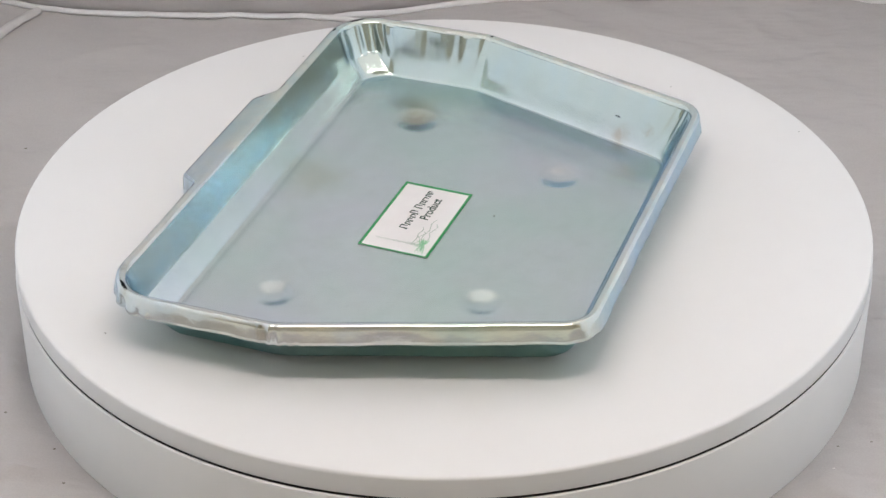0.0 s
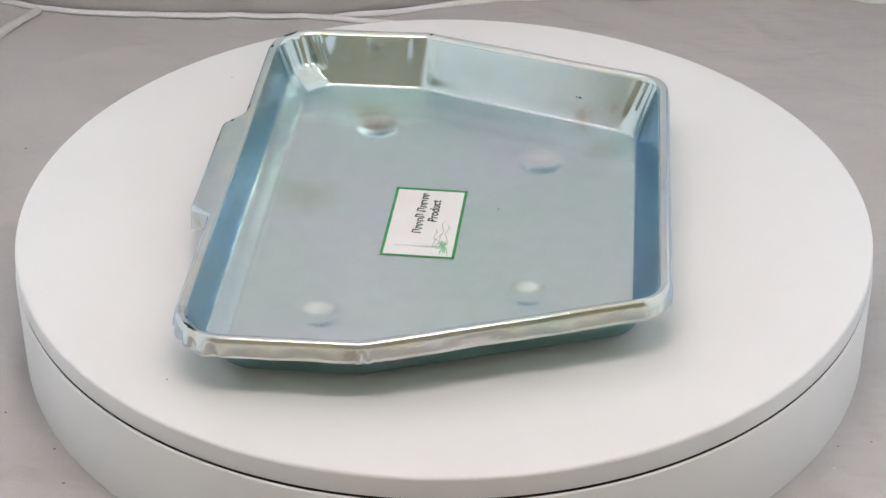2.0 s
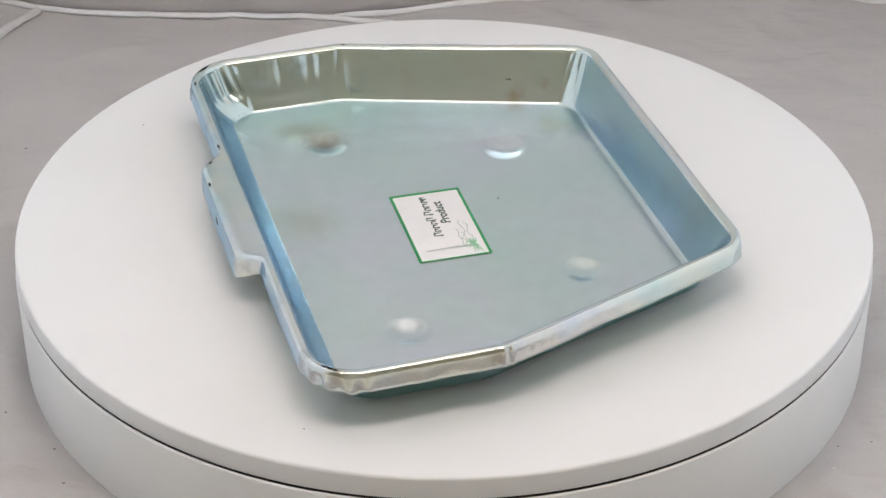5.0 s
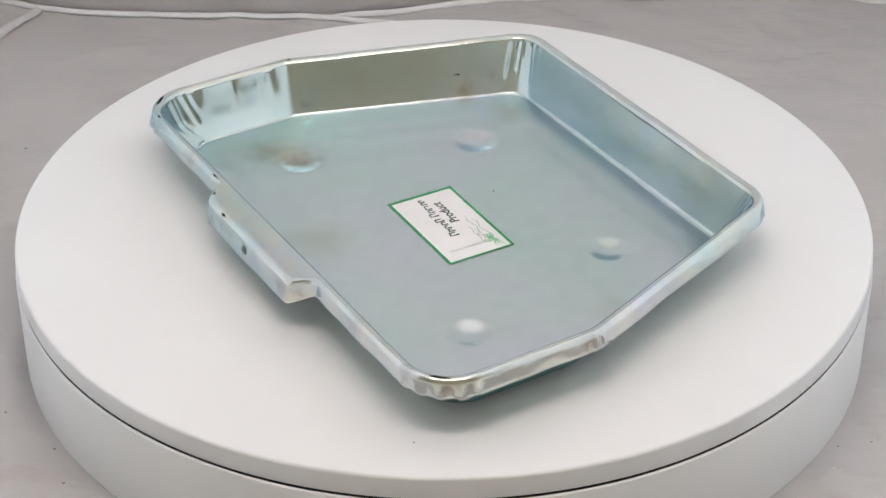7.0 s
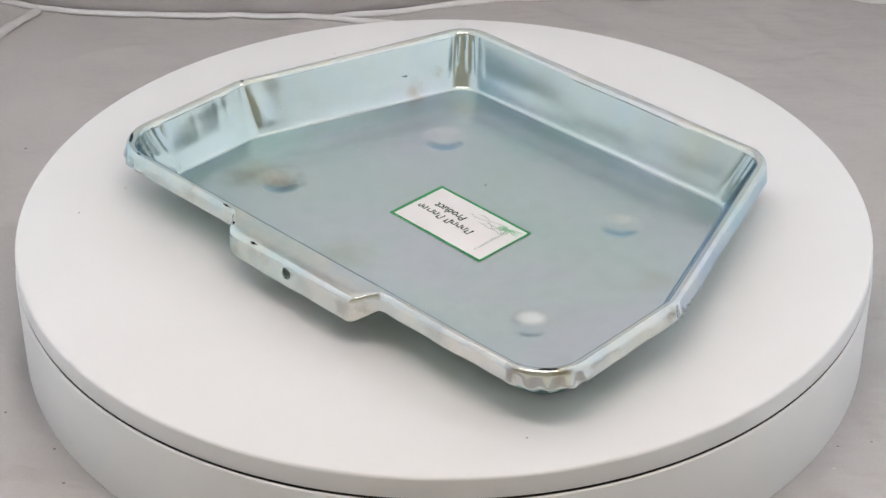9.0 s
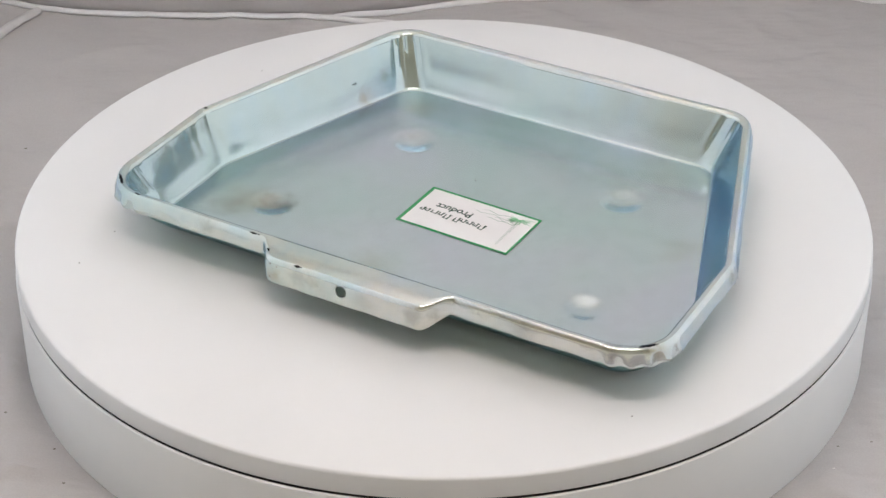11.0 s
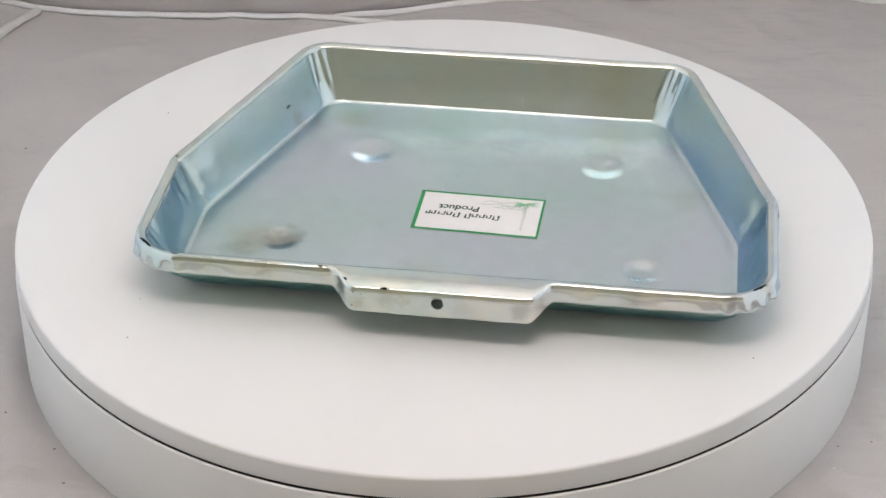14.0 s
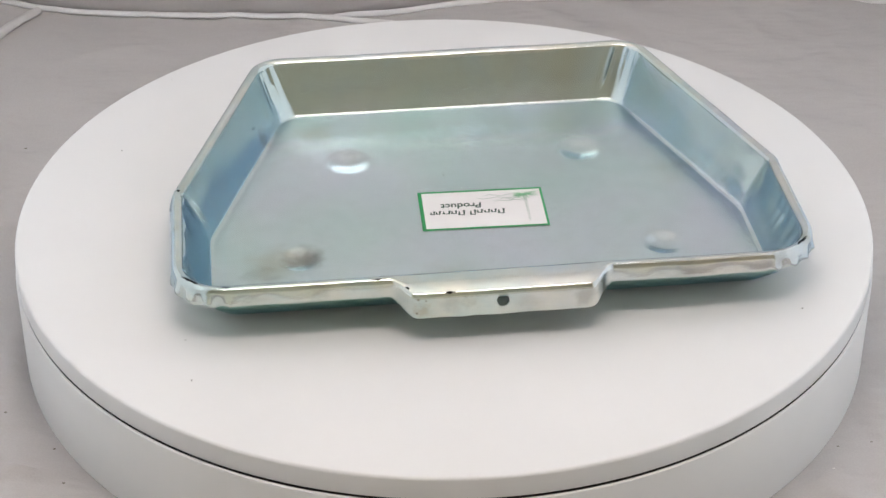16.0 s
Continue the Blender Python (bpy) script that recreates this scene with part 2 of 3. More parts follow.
def seam_y(x):
    """Where the tent's floor meets its back."""
    return float(np.interp(x, [p[0] for p in SEAM], [p[1] for p in SEAM])) + 0.005


# long soft folds of the sheet: two ends, height, half width
FOLDS = [(-0.35, 0.30, -0.16, 0.36, 0.0022, 0.007), (-0.36, 0.22, -0.20, 0.30, 0.0028, 0.010), (-0.34, 0.12, -0.25, 0.20, 0.0025, 0.008), (-0.30, 0.02, -0.26, 0.12, 0.0020, 0.007),
         (-0.29, -0.10, -0.245, -0.05, 0.0018, 0.006), (-0.27, -0.17, -0.20, -0.16, 0.0016, 0.005), (0.08, 0.40, 0.20, 0.33, 0.0026, 0.010), (0.14, 0.42, 0.34, 0.28, 0.0020, 0.012),
         (0.20, -0.175, 0.27, -0.16, 0.0016, 0.004), (0.21, -0.155, 0.28, -0.15, 0.0014, 0.004), (0.25, -0.06, 0.30, -0.08, 0.0014, 0.005)]


def sheet_height(x, y):
    """Creases of the tent's floor, flat under the turntable."""
    v = Vector((x * 5, y * 5, 0.3))
    h = 0.006 * noise.noise(v) + 0.0035 * (1 - abs(noise.noise(v * 2.1 + Vector((7, 2, 0))))) ** 6
    h += 0.0022 * noise.noise(v * 5) + 0.0022 * (1 - abs(noise.noise(v * 3.3 + Vector((3, 9, 1))))) ** 10 + 0.002 * (1 - abs(noise.noise(Vector((x * 9 + y * 5, y * 2.5 - x * 2, 4.0))))) ** 9
    for ax, ay, bx, by, size, wide in FOLDS:
        ux, uy = bx - ax, by - ay
        n = math.hypot(ux, uy)
        along = ((x - ax) * ux + (y - ay) * uy) / n / n
        off = ((x - ax) * uy - (y - ay) * ux) / n + 0.006 * math.sin(along * 5 + ax * 40)
        h += size * math.exp(-(off / wide) ** 2) * smooth(along, -0.15, 0.15) * smooth(along, 1.15, 0.85)
    ring = 2.3 * smooth(math.hypot(x, y), 0.256, 0.30)
    return (1.15 - 0.75 * smooth(y, 0.05, 0.28)) * h * (0.6 + 0.4 * ring) * smooth(math.hypot(x, y), 0.252, 0.262)


def tent():
    bm = bmesh.new()
    nx, ny = 190, 200
    rows = []
    for j in range(ny + 1):
        row = []
        for i in range(nx + 1):
            x = -0.36 + 0.72 * i / nx
            y = -0.55 + (seam_y(x) + 0.55) * j / ny
            row.append(bm.verts.new((x, y, GROUND + sheet_height(x, y))))
        rows.append(row)
    for k in range(1, 15):      # turned up at the back, an addition whose grey stands in for shade
        rows.append([bm.verts.new((v.co.x, v.co.y - 0.004 + 0.0006 * k, v.co.z + 0.012 * k)) for v in rows[ny]])
    for a, b in zip(rows, rows[1:]):
        for i in range(nx):
            bm.faces.new((a[i], a[i + 1], b[i + 1], b[i]))
    ob = mesh_object("ground", bm, FABRIC_FLOOR)
    tagged(ob, "creased grey nylon sheet under the turntable", "fabric sheet", kind="structure")
    # back, leaning away, with soft folds
    bm = bmesh.new()
    rows = []
    for j in range(41):
        row = []
        for i in range(121):
            x = -0.36 + 0.72 * i / 120
            s = j / 40
            fold = 0.008 * noise.noise(Vector((x * 8, s * 6, 1.7))) * min(1, s * 5)
            row.append(bm.verts.new((x, seam_y(x) + 0.05 * s + fold, GROUND + 0.76 * s + sheet_height(x, seam_y(x)) * (1 - s))))
        rows.append(row)
    for a, b in zip(rows, rows[1:]):
        for i in range(120):
            bm.faces.new((a[i], a[i + 1], b[i + 1], b[i]))
    tagged(mesh_object("wall_back", bm, FABRIC_BACK), "pale nylon back of a light tent", "tent wall", kind="structure")
    # sides and top
    for name, x in (("wall_west", -0.36), ("wall_east", 0.36)):
        bm = bmesh.new()
        slab(bm, x - 0.001, x + 0.001, -0.43, 0.48, GROUND, 0.69)
        tagged(mesh_object(name, bm, FABRIC_WALL), "white translucent nylon side of a light tent", "tent wall", kind="structure")
    bm = bmesh.new()
    slab(bm, -0.36, 0.36, -0.52, 0.48, 0.692, 0.694)
    tagged(mesh_object("ceiling", bm, FABRIC_WALL), "white translucent nylon top of a light tent", "tent top", kind="structure")
    # piping along the seams
    z = GROUND + 0.0022
    runs = ([(-0.36, 0.424, z), (-0.304, 0.405, z), (-0.259, 0.399, z), (-0.215, 0.396, z), (-0.148, 0.394, z), (-0.099, 0.391, z), (-0.06, 0.384, z), (-0.02, 0.378, z - 0.002)],
            [(-0.085, 0.3935, z - 0.001), (-0.07, 0.396, z), (-0.038, 0.400, z), (-0.011, 0.408, z), (0.029, 0.418, z), (0.074, 0.423, z), (0.2, 0.429, z), (0.30, 0.428, z), (0.34, 0.416, z), (0.359, 0.419, z)],
            [(-0.318, 0.404, z), (-0.33, 0.385, z), (-0.343, 0.355, z), (-0.355, 0.30, z)])
    for run, r in zip(runs, (0.0029, 0.0031, 0.0042)):
        line = [Vector((p.x, p.y, p.z + 0.4 * max(0.0, sheet_height(p.x, p.y)))) for p in spline(run, 10)]
        tagged(mesh_object("trim", tube(line, r), PIPING if r < 0.004 else SEAM_FOLD), "white fabric piping along the tent's floor seam", "piping", kind="structure")


def room():
    x0, x1, y0, y1, z0, z1, t = -1.7, 1.7, -2.3, 1.5, GROUND - 0.02, 2.1, 0.1
    for name, box in (("floor", (x0, x1, y0, y1, z0 - t, z0)), ("room_ceiling", (x0, x1, y0, y1, z1, z1 + t)),
                      ("room_wall_west", (x0 - t, x0, y0, y1, z0 - t, z1 + t)), ("room_wall_east", (x1, x1 + t, y0, y1, z0 - t, z1 + t)),
                      ("room_wall_south", (x0, x1, y0 - t, y0, z0 - t, z1 + t)), ("room_wall_north", (x0, x1, y1, y1 + t, z0 - t, z1 + t))):
        bm = bmesh.new()
        slab(bm, *box)
        tagged(mesh_object(name, bm, ROOM), "plain pale grey painted room surface", "wall", kind="structure")


# ---- the turntable ----
def rounded(r, z0, z1, e, f=0.0005, steps=4):
    """The outer side of a disc with softened edges, from the bottom up."""
    out = []
    for k in range(steps + 1):
        a = math.pi / 2 * k / steps
        out.append((r - f + f * math.sin(a), z0 + f - f * math.cos(a)))
    for k in range(steps + 1):
        a = math.pi / 2 * k / steps
        out.append((r - e + e * math.cos(a), z1 - e + e * math.sin(a)))
    return out


def turntable():
    top = tagged(new("turntable"), "round white motorised turntable on a grey sheet", "turntable")
    top.location = (0, 0, GROUND)
    h = -GROUND
    base = part("base", lathe([(0, 0)] + rounded(0.2518, 0.0, h - 0.0149, 0.0006) + [(0.235, h - 0.0149), (0, h - 0.0149)], 200), WHITE_SIDE, top, "white plastic base with a smooth side")
    # near-black ring laid on the white base to paint the gap's shade
    part("gap_shade", lathe([(0.2, h - 0.0150), (0.2503, h - 0.0150), (0.2503, h - 0.0146), (0.2, h - 0.0146), (0.2, h - 0.0150)], 160), GAP_SHADE, base, "near-black ring painting the shade in the gap under the platter")
    platter = part("platter", lathe([(0, -0.0133)] + rounded(0.2506, -0.0133, 0.0, 0.0018) + [(0.2, 0.0), (0.1, 0.0), (0, 0.0)], 200), WHITE_TOP, top, "smooth white disc that turns")
    platter.location = (0, 0, h)
    rnd = random.Random(4)
    for x, y, s in ((-0.1823, -0.1285, 0.0006), (-0.0947, 0.1935, 0.0005), (-0.0593, 0.184, 0.0004), (0.1492, 0.1494, 0.0005), (0.2243, 0.0899, 0.0004)):
        bm = bmesh.new()
        bmesh.ops.create_icosphere(bm, subdivisions=1, radius=s)
        for v in bm.verts:
            v.co *= rnd.uniform(0.6, 1.2)
            v.co.z *= 0.5
        c = part("crumb", bm, CRUMB, platter)
        c.location = (x, y, s * 0.3)
    return top, platter


# ---- the ash pan ----
# Six edges of the rim's crest: heading of the outward normal in degrees, distance from the pan's centre.
EDGES = [(-90, 0.1225), (0, 0.1725), (19, 0.1553), (90, 0.1280), (161, 0.1553), (180, 0.1725)]
STEPS = [110, 34, 48, 64, 48, 34]           # points along each edge
TURNS = [32, 9, 16, 16, 9, 32]              # points round the corner after each edge


def corner(i, off, r):
    (a, d), (b, e) = EDGES[i], EDGES[(i + 1) % 6]
    a, b = radians(a), radians(b)
    d, e = d + off[i] - r, e + off[(i + 1) % 6] - r
    det = math.cos(a) * math.sin(b) - math.sin(a) * math.cos(b)
    return (d * math.sin(b) - e * math.sin(a)) / det, (e * math.cos(a) - d * math.cos(b)) / det


def outline(off, radii):
    """The pan's outline moved outwards by off (one value for each edge), with rounded corners: x, y, outward normal, edge, share of the edge, corner."""
    arcs = []
    for i in range(6):
        cx, cy = corner(i, off, radii[i])
        a, b = EDGES[i][0], EDGES[(i + 1) % 6][0]
        turn = (b - a) % 360
        arc = []
        for k in range(TURNS[i]):
            h = radians(a + turn * k / (TURNS[i] - 1))
            arc.append((cx + radii[i] * math.cos(h), cy + radii[i] * math.sin(h), math.cos(h), math.sin(h), -1, k / (TURNS[i] - 1), i))
        arcs.append(arc)
    out = []
    for i in range(6):
        p, q = arcs[i - 1][-1], arcs[i][0]
        h = radians(EDGES[i][0])
        for k in range(1, STEPS[i]):
            t = k / STEPS[i]
            out.append((p[0] + (q[0] - p[0]) * t, p[1] + (q[1] - p[1]) * t, math.cos(h), math.sin(h), i, t, -1))
        out += arcs[i]
    return out


def crest_lift(y):
    return 0.0009 * y / 0.13 + 0.0009 * max(0.0, y) / 0.13


def bridge(bm, rows, closed=False):
    pairs = list(zip(rows, rows[1:])) + ([(rows[-1], rows[0])] if closed else [])
    n = len(rows[0])
    for a, b in pairs:
        for k in range(n):
            bm.faces.new((a[k], a[(k + 1) % n], b[(k + 1) % n], b[k]))


FEET = [(-0.070, 0.055), (0.073, 0.0545), (0.103, -0.0565), (-0.106, -0.050)]
RINGS = 72
FLOOR_Z = 0.0004
WALL_TOP = 0.0316
FLOOR_IN = [-0.0226, -0.0188, -0.0193, -0.0176, -0.0193, -0.0188]
FLOOR_R = [0.016, 0.030, 0.018, 0.018, 0.030, 0.016]
RIM_R = [0.027, 0.014, 0.019, 0.019, 0.014, 0.027]


def floor_relief(x, y):
    z = 0.0
    for fx, fy in FEET:
        z -= 0.0024 * smooth(math.hypot(x - fx, y - fy), 0.0150, 0.0020)
    z += 0.0001 * noise.noise(Vector((x * 14, y * 14, 2)))
    return z


def basin_rows(bm, thick, out=0.0):
    """Loops of the basin from the floor's middle out to the top of the wall; thick moves them outwards and down."""
    rows = []
    base = outline([o + out for o in FLOOR_IN], FLOOR_R)
    rings = RINGS
    for j in range(1, rings + 1):
        s = j / rings
        row = []
        for x, y, *_ in base:
            px, py = x * s, y * s
            edge = 0.0011 * smooth(s, 0.80, 1.0)
            row.append(bm.verts.new((px, py, FLOOR_Z - thick + floor_relief(px, py) + edge)))
        rows.append(row)
    start = FLOOR_Z + 0.0011
    plain_walls = [wall_section(-0.0034 - d, start) for d in FLOOR_IN]
    stepped_walls = [stepped_section(-0.0034 - d, start) for d in FLOOR_IN]
    for k in range(len(plain_walls[0])):
        loops = []
        for walls in (plain_walls, stepped_walls):
            share = walls[0][k][0] / (-0.0034 - FLOOR_IN[0])
            off = [FLOOR_IN[i] + walls[i][k][0] + out for i in range(6)]
            rad = [FLOOR_R[i] + (RIM_R[i] - 0.0034 - FLOOR_R[i]) * share + out * 0.5 for i in range(6)]
            loops.append(outline(off, rad))
        row = []
        for (x, y, nx, ny, e, t, c), (sx, sy, *_) in zip(*loops):
            step = 1.0 if e == 0 else smooth(t, 0.02, 0.22) if c == 5 else smooth(t, 0.98, 0.78) if c == 0 else 0.0
            edge = e if e >= 0 else c
            z = plain_walls[edge][k][1] + (stepped_walls[edge][k][1] - plain_walls[edge][k][1]) * step
            if c >= 0 and step == 0.0:
                z += (plain_walls[(c + 1) % 6][k][1] - z) * t
            x, y = x + (sx - x) * step, y + (sy - y) * step
            dent = wall_dents(x, y, z, nx, ny, e, t, c)
            row.append(bm.verts.new((x + nx * dent, y + ny * dent, z - thick * 0.4 + crest_lift(y) * z / 0.033)))
        rows.append(row)
    return rows


def wall_section(run, z0, r=0.0030):
    """Run and height of a wall that leaves the floor in a round fillet and goes straight up to the rim."""
    lo, hi = radians(30), radians(88)
    for _ in range(40):
        a = (lo + hi) / 2
        x, z = r * math.sin(a), z0 + r * (1 - math.cos(a))
        if (WALL_TOP - z) * math.cos(a) > (run - x) * math.sin(a):
            lo = a
        else:
            hi = a
    arc = [(r * math.sin(a * k / 8), z0 + r * (1 - math.cos(a * k / 8))) for k in range(1, 9)]
    x, z = arc[-1]
    return arc + [(x + (run - x) * k / 14, z + (WALL_TOP - z) * k / 14) for k in range(1, 15)]


def stepped_section(run, z0):
    """The same for the handle's side: a sloping lower band, a soft crease, a steep upper band."""
    corners = [(0.0, z0), (0.10 * run, z0 + 0.0004), (0.62 * run, 0.0118), (0.69 * run, 0.0148), (run, WALL_TOP)]
    counts = (3, 7, 4, 8)
    out = []
    for (ax, az), (bx, bz), n in zip(corners, corners[1:], counts):
        out += [(ax + (bx - ax) * k / n, az + (bz - az) * k / n) for k in range(1, n + 1)]
    return [(0.25 * p[0] + 0.5 * q[0] + 0.25 * r[0], 0.25 * p[1] + 0.5 * q[1] + 0.25 * r[1]) for p, q, r in zip([corners[0]] + out[:-1], out, out[1:] + [out[-1]])][:-1] + [out[-1]]


def wall_dents(x, y, z, nx, ny, e, t, c):
    """How far the drawn sheet bulges from its true plane."""
    up = smooth(z, 0.006, 0.016)
    dent = 0.0006 * noise.noise(Vector((x * 40, y * 40, z * 30))) * min(1, z / 0.01) * (1.6 if c in (0, 5) else 0.25)
    if c in (0, 2, 3, 5):   # draw marks round the corners
        dent += (0.00022 if c in (0, 5) else 0.00012) * math.sin(t * (38 if c in (0, 5) else 30) + 9 * x) * up
        dent += ((0.0013 if c in (0, 5) else 0.0014) * noise.noise(Vector((math.atan2(ny, nx) * 9, 3.0, z * 12)))) * up
    if c in (0, 5):         # the lower band ends in a rounded ledge
        far = t if c == 5 else 1 - t
        dent -= 0.0024 * math.sin(math.pi * min(1.0, far / 0.7)) * smooth(z, 0.0150, 0.0095) * smooth(z, 0.001, 0.005)
    if e in (1, 5):         # bowed short sides with upright ripples
        dent += 0.0011 * math.sin(math.pi * t) * smooth(z, 0.003, 0.012) * smooth(z, WALL_TOP, 0.022)
        dent += (0.0015 * noise.noise(Vector((y * 38, x * 4, z * 30))) + 0.0012 * noise.noise(Vector((y * 95, x * 4, z * 22))) + 0.0009 * noise.noise(Vector((y * 240, x * 4, z * 18)))) * smooth(z, 0.010, 0.026)
    if e in (1, 2, 4, 5):   # small folds beside the bends
        gap = t if e in (2, 5) else 1 - t
        dent += 0.0005 * math.sin(gap * 160) * smooth(gap, 0.08, 0.0) * smooth(z, 0.010, 0.026)
    if e in (2, 4):
        gap = t if e == 2 else 1 - t
        dent += (0.0008 * noise.noise(Vector((y * 90, x * 4, z * 30))) - 0.0012 * smooth(gap, 0.22, 0.06) * smooth(z, 0.030, 0.018) * smooth(z, 0.004, 0.012)) * smooth(gap, 0.4, 0.0)
    if e in (2, 3, 4):      # long shallow waves of the long sides
        dent += 0.0007 * noise.noise(Vector((x * 17 + 3 * e, y * 17, z * 45))) * up
    return dent


def handle_weight(x):
    return 1 - smooth(abs(x + 0.001), 0.0470, 0.0600)


def rim_rows(bm):
    """The closed section of the rolled edge and its turned-down skirt."""
    section = [(-3.7, 30.3), (-3.4, 31.5), (-2.7, 32.6), (-1.7, 33.3), (-0.5, 33.6), (0.7, 33.65), (1.6, 33.3), (2.2, 32.6), (2.6, 31.6), (2.9, 30.4), (3.1, 29.0), (3.3, 27.3), (3.4, 26.2), (3.2, 25.8),
               (2.7, 26.1), (2.5, 27.4), (2.4, 28.9), (2.2, 30.2), (1.6, 31.4), (0.4, 32.2), (-1.2, 32.2), (-2.4, 31.2), (-2.9, 30.0)]
    rows = []
    for o, z in section:
        o, z = o / 1000, z / 1000
        row = []
        loop = outline([o] * 6, [r + o for r in RIM_R])
        for x, y, nx, ny, e, t, c in loop:
            low = smooth(z, 0.0308, 0.0262)
            push, lift = 0.0, crest_lift(y)
            if e == 0:
                w = handle_weight(x)
                push += w * 0.0122 * smooth(o, -0.0022, 0.0009)
                lift -= w * (0.0026 * smooth(o, -0.0022, 0.0009) + 0.0072 * low * (1 - smooth(abs(x + 0.001), 0.0460, 0.0620)) / max(w, 0.05))
            deep = 1.0              # the skirt is shallower on the handle's side
            if e == 0:
                deep = 0.75 * (1 - w)
            elif c in (0, 5):
                deep = 0.75 + 0.25 * smooth(t if c == 0 else 1 - t, 0.0, 1.0)
            lift -= 0.0030 * deep * low
            push += 0.0006 * deep * low
            if c in (0, 5):     # puckered skirt round the front corners
                push += low * (0.0008 * math.sin(t * 27) + 0.0005 * noise.noise(Vector((x * 180, y * 180, 1))))
                lift += low * 0.0009 * math.sin(t * 27 + 1.2)
            if c in (2, 3):
                push += low * 0.0003 * math.sin(t * 16)
            near = 0.0
            if c in (1, 4):
                near = 1.0
            elif e in (1, 2, 4, 5):
                far = t if e in (2, 5) else 1 - t
                near = smooth(far, 0.22, 0.0)
            if near:            # pleats at the bend
                push += near * (0.00075 * math.sin(y * 1150) * (0.35 + 0.65 * low))
            lift += 0.00035 * noise.noise(Vector((x * 22, y * 22, 5)))
            push += low * (0.0008 * noise.noise(Vector((x * 45, y * 45, 9))) + 0.00035 * noise.noise(Vector((x * 130, y * 130, z * 90))))
            row.append(bm.verts.new((x + nx * push, y + ny * push, z + lift)))
        rows.append(row)
    return rows


def cut_hole(ob, centre, radius, depth):
    """Drill a round hole along y through the mesh of ob."""
    bm = bmesh.new()
    bmesh.ops.create_cone(bm, cap_ends=True, segments=28, radius1=radius, radius2=radius, depth=depth,
                          matrix=Matrix.Translation(centre) @ Matrix.Rotation(math.pi / 2, 4, "X"))
    me = bpy.data.meshes.new("drill")
    bm.to_mesh(me)
    bm.free()
    drill = new("drill", me)
    mod = ob.modifiers.new("hole", "BOOLEAN")
    mod.operation, mod.solver, mod.object = "DIFFERENCE", "EXACT", drill
    bpy.context.view_layer.update()
    done = bpy.data.meshes.new_from_object(ob.evaluated_get(bpy.context.evaluated_depsgraph_get()))
    ob.modifiers.clear()
    ob.data = done
    bpy.data.objects.remove(drill)


def text_mesh(text, size, mat, parent, name, x, y, z, width=None):
    data = bpy.data.curves.new("lettering", "FONT")
    data.body, data.size, data.extrude, data.offset = text, size, 0.00002, 0.00017
    tmp = new("lettering", data)
    bpy.context.view_layer.update()
    me = bpy.data.meshes.new_from_object(tmp.evaluated_get(bpy.context.evaluated_depsgraph_get()))
    bpy.data.objects.remove(tmp)
    xs = [v.co.x for v in me.vertices]
    k = width / (max(xs) - min(xs)) if width else 1
    for v in me.vertices:
        v.co = Vector(((v.co.x - min(xs)) * k + v.co.y * 0.08, v.co.y, v.co.z))
    me.materials.clear()
    me.materials.append(mat)
    ob = new(name, me)
    ob.parent = parent
    ob.location = (x, y, z)
    return ob


def stroke(bm, points, width, z):
    """A flat inked line with tapering ends."""
    pts = [Vector((*p, 0)) for p in points]
    for i, (a, b) in enumerate(zip(pts, pts[1:])):
        d = (b - a).normalized()
        n = Vector((-d.y, d.x, 0)) * width / 2
        k = 0.4 if i == len(pts) - 2 else 1.0
        bm.faces.new([bm.verts.new(p + Vector((0, 0, z))) for p in (a - n, b - n * k, b + n * k, a + n)])


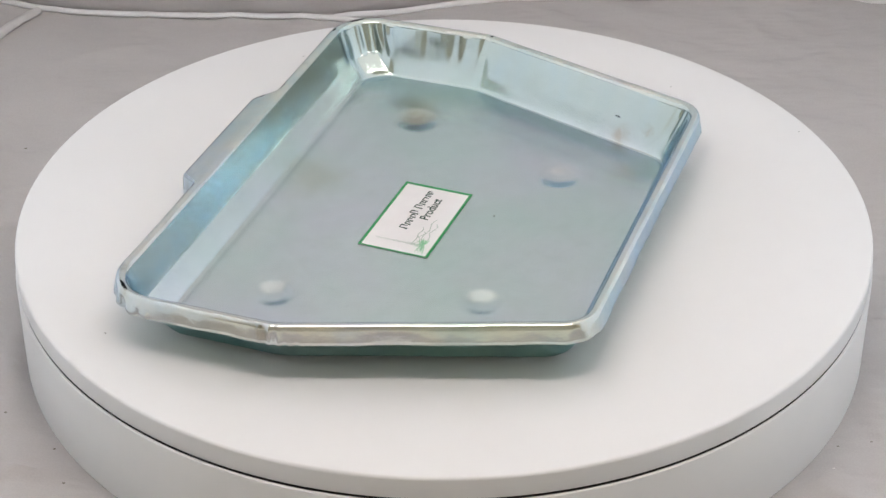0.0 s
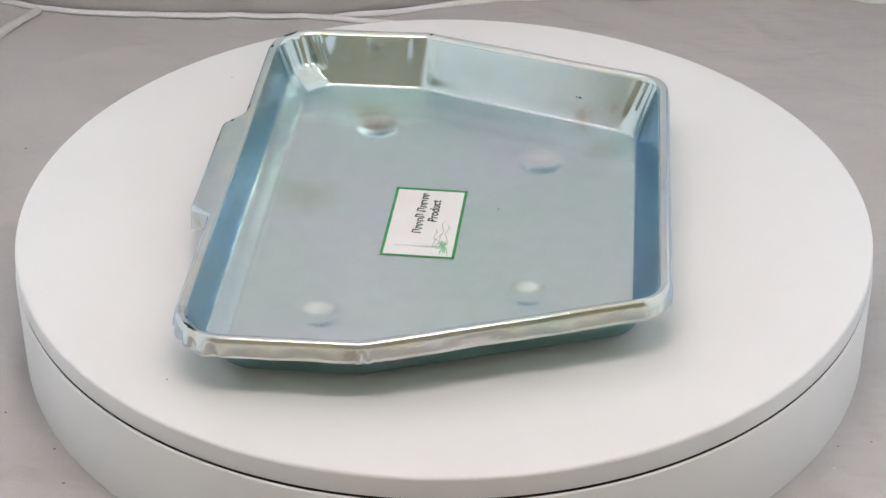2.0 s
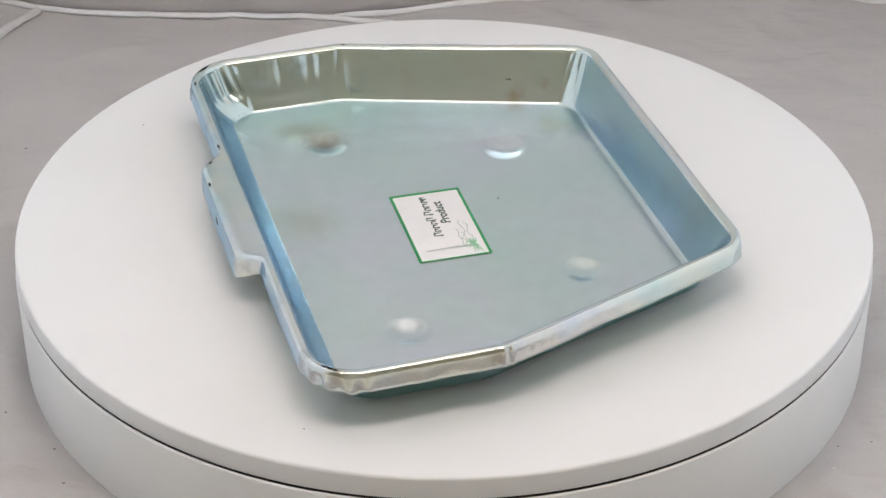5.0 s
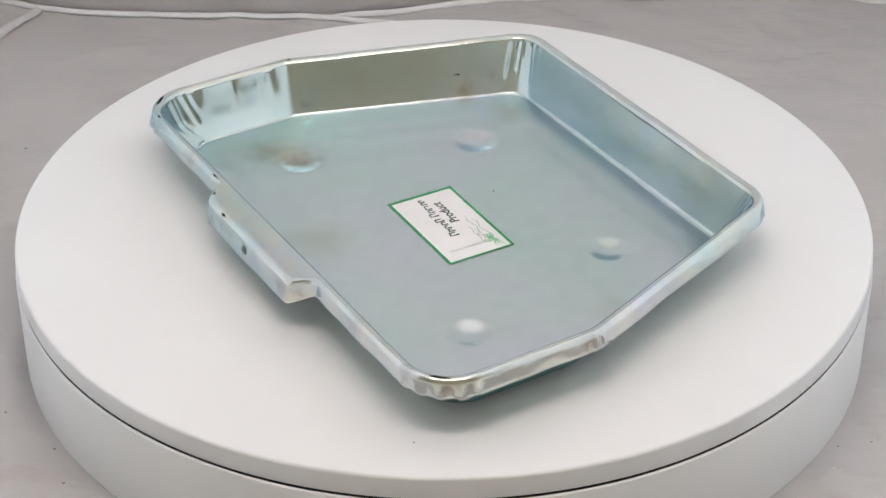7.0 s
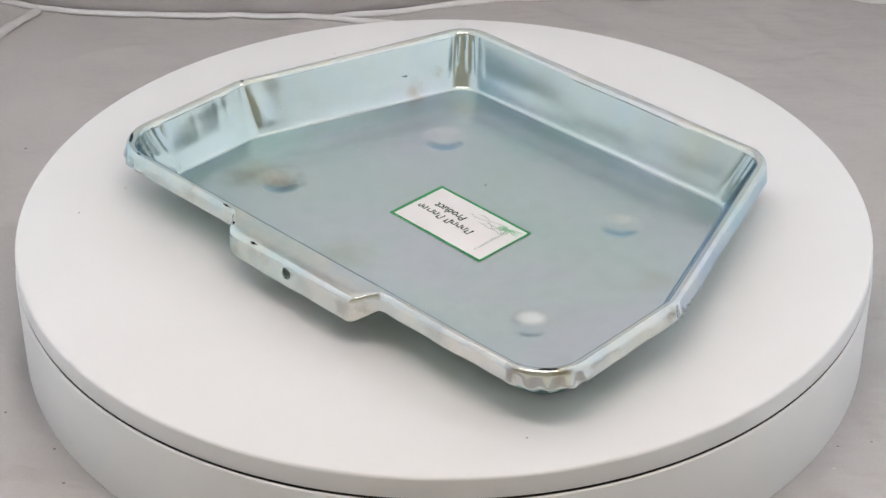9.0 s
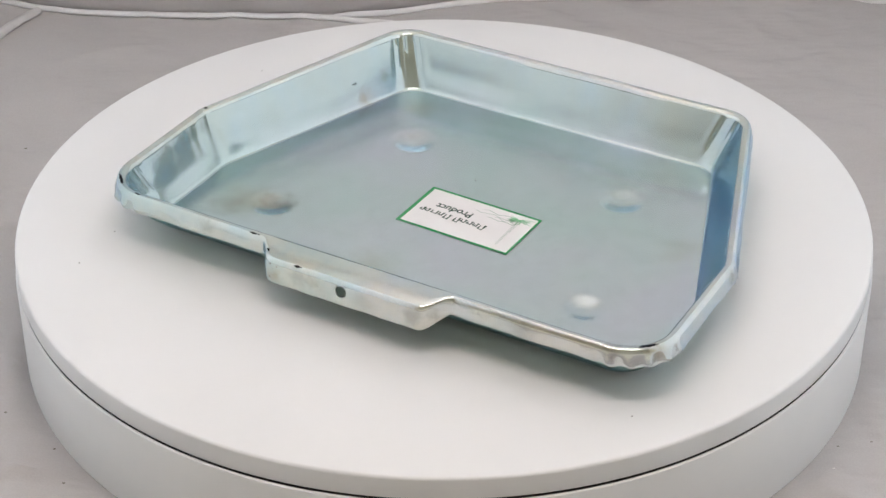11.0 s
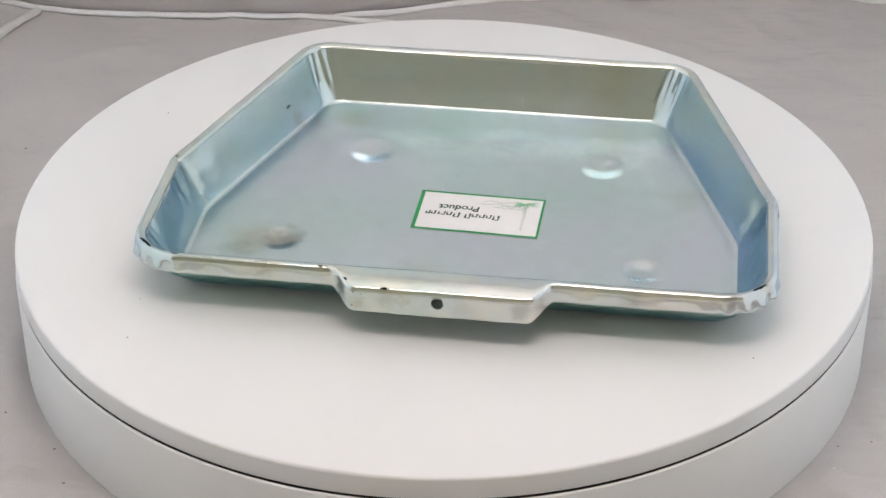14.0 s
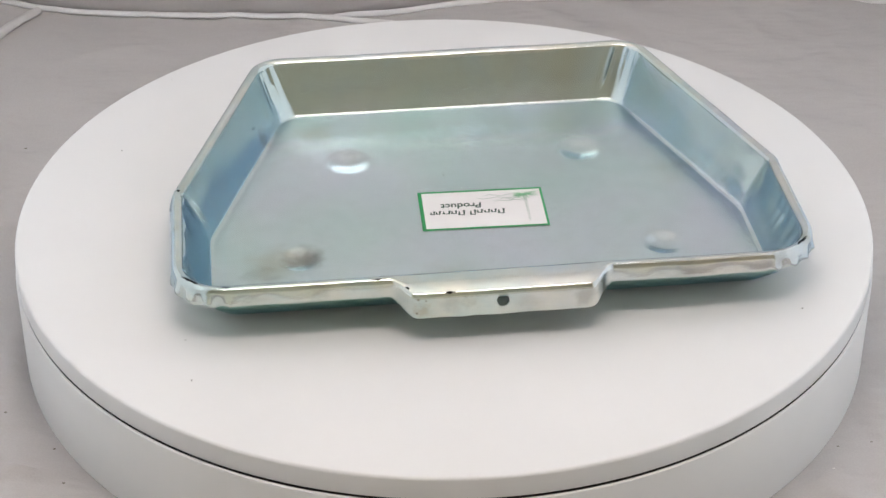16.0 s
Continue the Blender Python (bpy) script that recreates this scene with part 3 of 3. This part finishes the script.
def sticker(pan):
    """The paper label: x along its words, y up them."""
    w, h, b = 0.0743, 0.0428, 0.0017
    bm = bmesh.new()
    slab(bm, 0, w, 0, h, 0, 0.00012)
    ob = part("sticker", bm, CARD, pan, "white paper sticker with a green border and a plant drawing")
    ob.matrix_basis = pose(0.0422, 0.0112, FLOOR_Z + 0.00016, 0, 0, 178.5)
    bm = bmesh.new()
    z = 0.00014
    for box in ((0, w, 0, b), (0, w, h - b, h), (0, b * 0.8, b, h - b), (w - b * 1.3, w, b, h - b)):
        slab(bm, *box, z - 0.00008, z + 0.00004)
    part("border", bm, GREEN, ob, "dark green printed border")
    # the maker's mark, in plain strokes the size of its letters
    rnd = random.Random(11)
    bm = bmesh.new()
    x, y, z = 0.0250, 0.0222, 0.00026
    for k, (wide, tall) in enumerate(((3.6, 5.2), (3.0, 3.5), (3.2, 3.5), (3.2, 3.5), (3.2, 5.4), (1.8, 0), (3.6, 5.2), (3.0, 3.5), (4.3, 3.5), (2.6, 3.5), (2.4, 3.5))):
        wide, tall = wide / 830, tall / 960
        if tall:
            t = 0.0014
            stroke(bm, [(x, y), (x + 0.0003, y + tall)], t, z)
            stroke(bm, [(x, y + tall * 0.93), (x + wide * 0.75, y + tall * 0.93)], t * 0.8, z + 0.00001)
            stroke(bm, [(x + wide * 0.72, y + tall * 0.93), (x + wide * 0.66, y + tall * rnd.uniform(0.0, 0.35))], t, z)
        x += wide * 1.08
    part("printed_mark", bm, DARK_INK, ob, "dark green printed mark")
    text_mesh("Product", 0.0078, DARK_INK, ob, "lettering", 0.0376, 0.0146, 0.00024, 0.0240)
    # thin tower, shore lines and a spiky plant
    bm = bmesh.new()
    for k in range(5):      # hatched shaft
        stroke(bm, [(0.0098 + 0.0005 * k, 0.0075), (0.0102 + 0.0003 * k, 0.0335)], 0.00022, 0.00026)
    stroke(bm, [(0.0100, 0.0338), (0.0108, 0.0362), (0.0116, 0.0338), (0.0100, 0.0338)], 0.0003, 0.00028)
    for y0, x1, wob in ((0.0135, 0.030, 0.0006), (0.0100, 0.040, -0.0009), (0.0072, 0.036, 0.0012), (0.0115, 0.026, 0.0015)):
        stroke(bm, [(0.0098 + (x1 - 0.0098) * k / 7, y0 + wob * math.sin(k * 1.9)) for k in range(8)], 0.00045, 0.00026)
    part("drawing", bm, GREY_INK, ob, "faint grey-green line drawing")
    bm = bmesh.new()
    for k in range(26):
        a = rnd.uniform(-0.4, math.pi + 0.4)
        r = rnd.uniform(0.003, 0.0085)
        x, y = 0.0112 + rnd.uniform(-0.002, 0.003), 0.0062 + rnd.uniform(-0.001, 0.002)
        stroke(bm, [(x, y), (x + 0.6 * r * math.cos(a), y + 0.6 * r * math.sin(a)), (x + r * math.cos(a) * 1.1, max(0.002, y + 0.85 * r * math.sin(a)))], 0.0005, 0.00028 + k * 0.000002)
    part("plant_drawing", bm, PALE_GREEN, ob, "pale green spiky plant drawing")
    return ob


def ash_pan():
    pan = tagged(new("ash_pan"), "zinc-plated pressed steel ash pan on a white turntable", "ash pan")
    bm = bmesh.new()
    inner = basin_rows(bm, 0.0)
    outer = basin_rows(bm, 0.0003, 0.0016)
    bridge(bm, inner)
    bridge(bm, outer)
    bridge(bm, [inner[-1], outer[-1]])
    for row, z in ((inner[0], FLOOR_Z), (outer[0], FLOOR_Z - 0.0003)):
        mid = bm.verts.new((0, 0, z))
        for k in range(len(row)):
            bm.faces.new((mid, row[k], row[(k + 1) % len(row)]))
    basin = part("basin", bm, ZINC, pan, "blue-grey zinc basin with four pressed feet and brown stains", 50)
    basin.data.materials.append(ZINC_UNDER)
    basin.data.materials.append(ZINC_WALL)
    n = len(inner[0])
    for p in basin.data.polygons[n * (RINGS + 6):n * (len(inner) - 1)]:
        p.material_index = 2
    half = len(inner[0]) * (len(inner) - 1)
    for p in basin.data.polygons[half:half * 2]:
        p.material_index = 1
    bm = bmesh.new()
    bridge(bm, rim_rows(bm), closed=True)
    rim = part("rolled_rim", bm, ZINC_RIM, pan, "bright rolled rim with a turned-down skirt and pierced handle lip", 50)
    cut_hole(rim, (-0.002, -0.1372, 0.0235), 0.0034, 0.012)
    rim.data.polygons.foreach_set("use_smooth", [True] * len(rim.data.polygons))
    rim.data.set_sharp_from_angle(angle=radians(50))
    sticker(pan)
    bm = bmesh.new()
    bmesh.ops.create_icosphere(bm, subdivisions=1, radius=0.0005)
    fleck = part("dirt_fleck", bm, CRUMB, pan)
    fleck.location = (-0.014, 0.0325, FLOOR_Z + 0.0002)
    return pan


def ground_crumbs():
    rnd = random.Random(8)
    for x, y, s, mat in ((-0.215, -0.142, 0.0012, CRUMB), (-0.204, -0.176, 0.0011, CRUMB), (0.212, -0.158, 0.0010, CRUMB_PALE), (0.238, -0.131, 0.0009, CRUMB), (0.2180, -0.1380, 0.0008, CRUMB), (-0.247, -0.113, 0.0011, CRUMB), (0.262, -0.06, 0.0009, CRUMB), (-0.290, 0.19, 0.0012, CRUMB)):
        bm = bmesh.new()
        s *= 0.7
        bmesh.ops.create_icosphere(bm, subdivisions=1, radius=s)
        for v in bm.verts:
            v.co = Vector((v.co.x * rnd.uniform(0.7, 1.8), v.co.y * rnd.uniform(0.5, 1.2), v.co.z * 0.5))
        ob = mesh_object("crumb", bm, mat)
        ob.location = (x, y, GROUND + sheet_height(x, y) + s * 0.3)
        tagged(ob, "pale crumb on the grey sheet" if mat is CRUMB_PALE else "dark crumb of dirt on the grey sheet", "crumb", "crumbs on the sheet")


tent()
room()
table, platter = turntable()
pan = ash_pan()
ground_crumbs()


def motions():
    """The platter turns at an even pace, and the pan rides on it."""
    times = [0.0, 2.0, 4.0, 6.0, 8.0, 10.0, 12.0, 14.0, 16.0]
    walk(platter, [(t, pose(0, 0, -GROUND, 0, 0, SPIN * t)) for t in times])
    a0 = radians(TRAY_TURN)
    rows = []
    for t in [k * 0.5 for k in range(33)]:
        a = a0 + radians(SPIN * t)
        rows.append((t, pose(TRAY_OFF * math.cos(a), TRAY_OFF * math.sin(a), 0.0023, 0, 0, math.degrees(a))))
    walk(pan, rows)


motions()
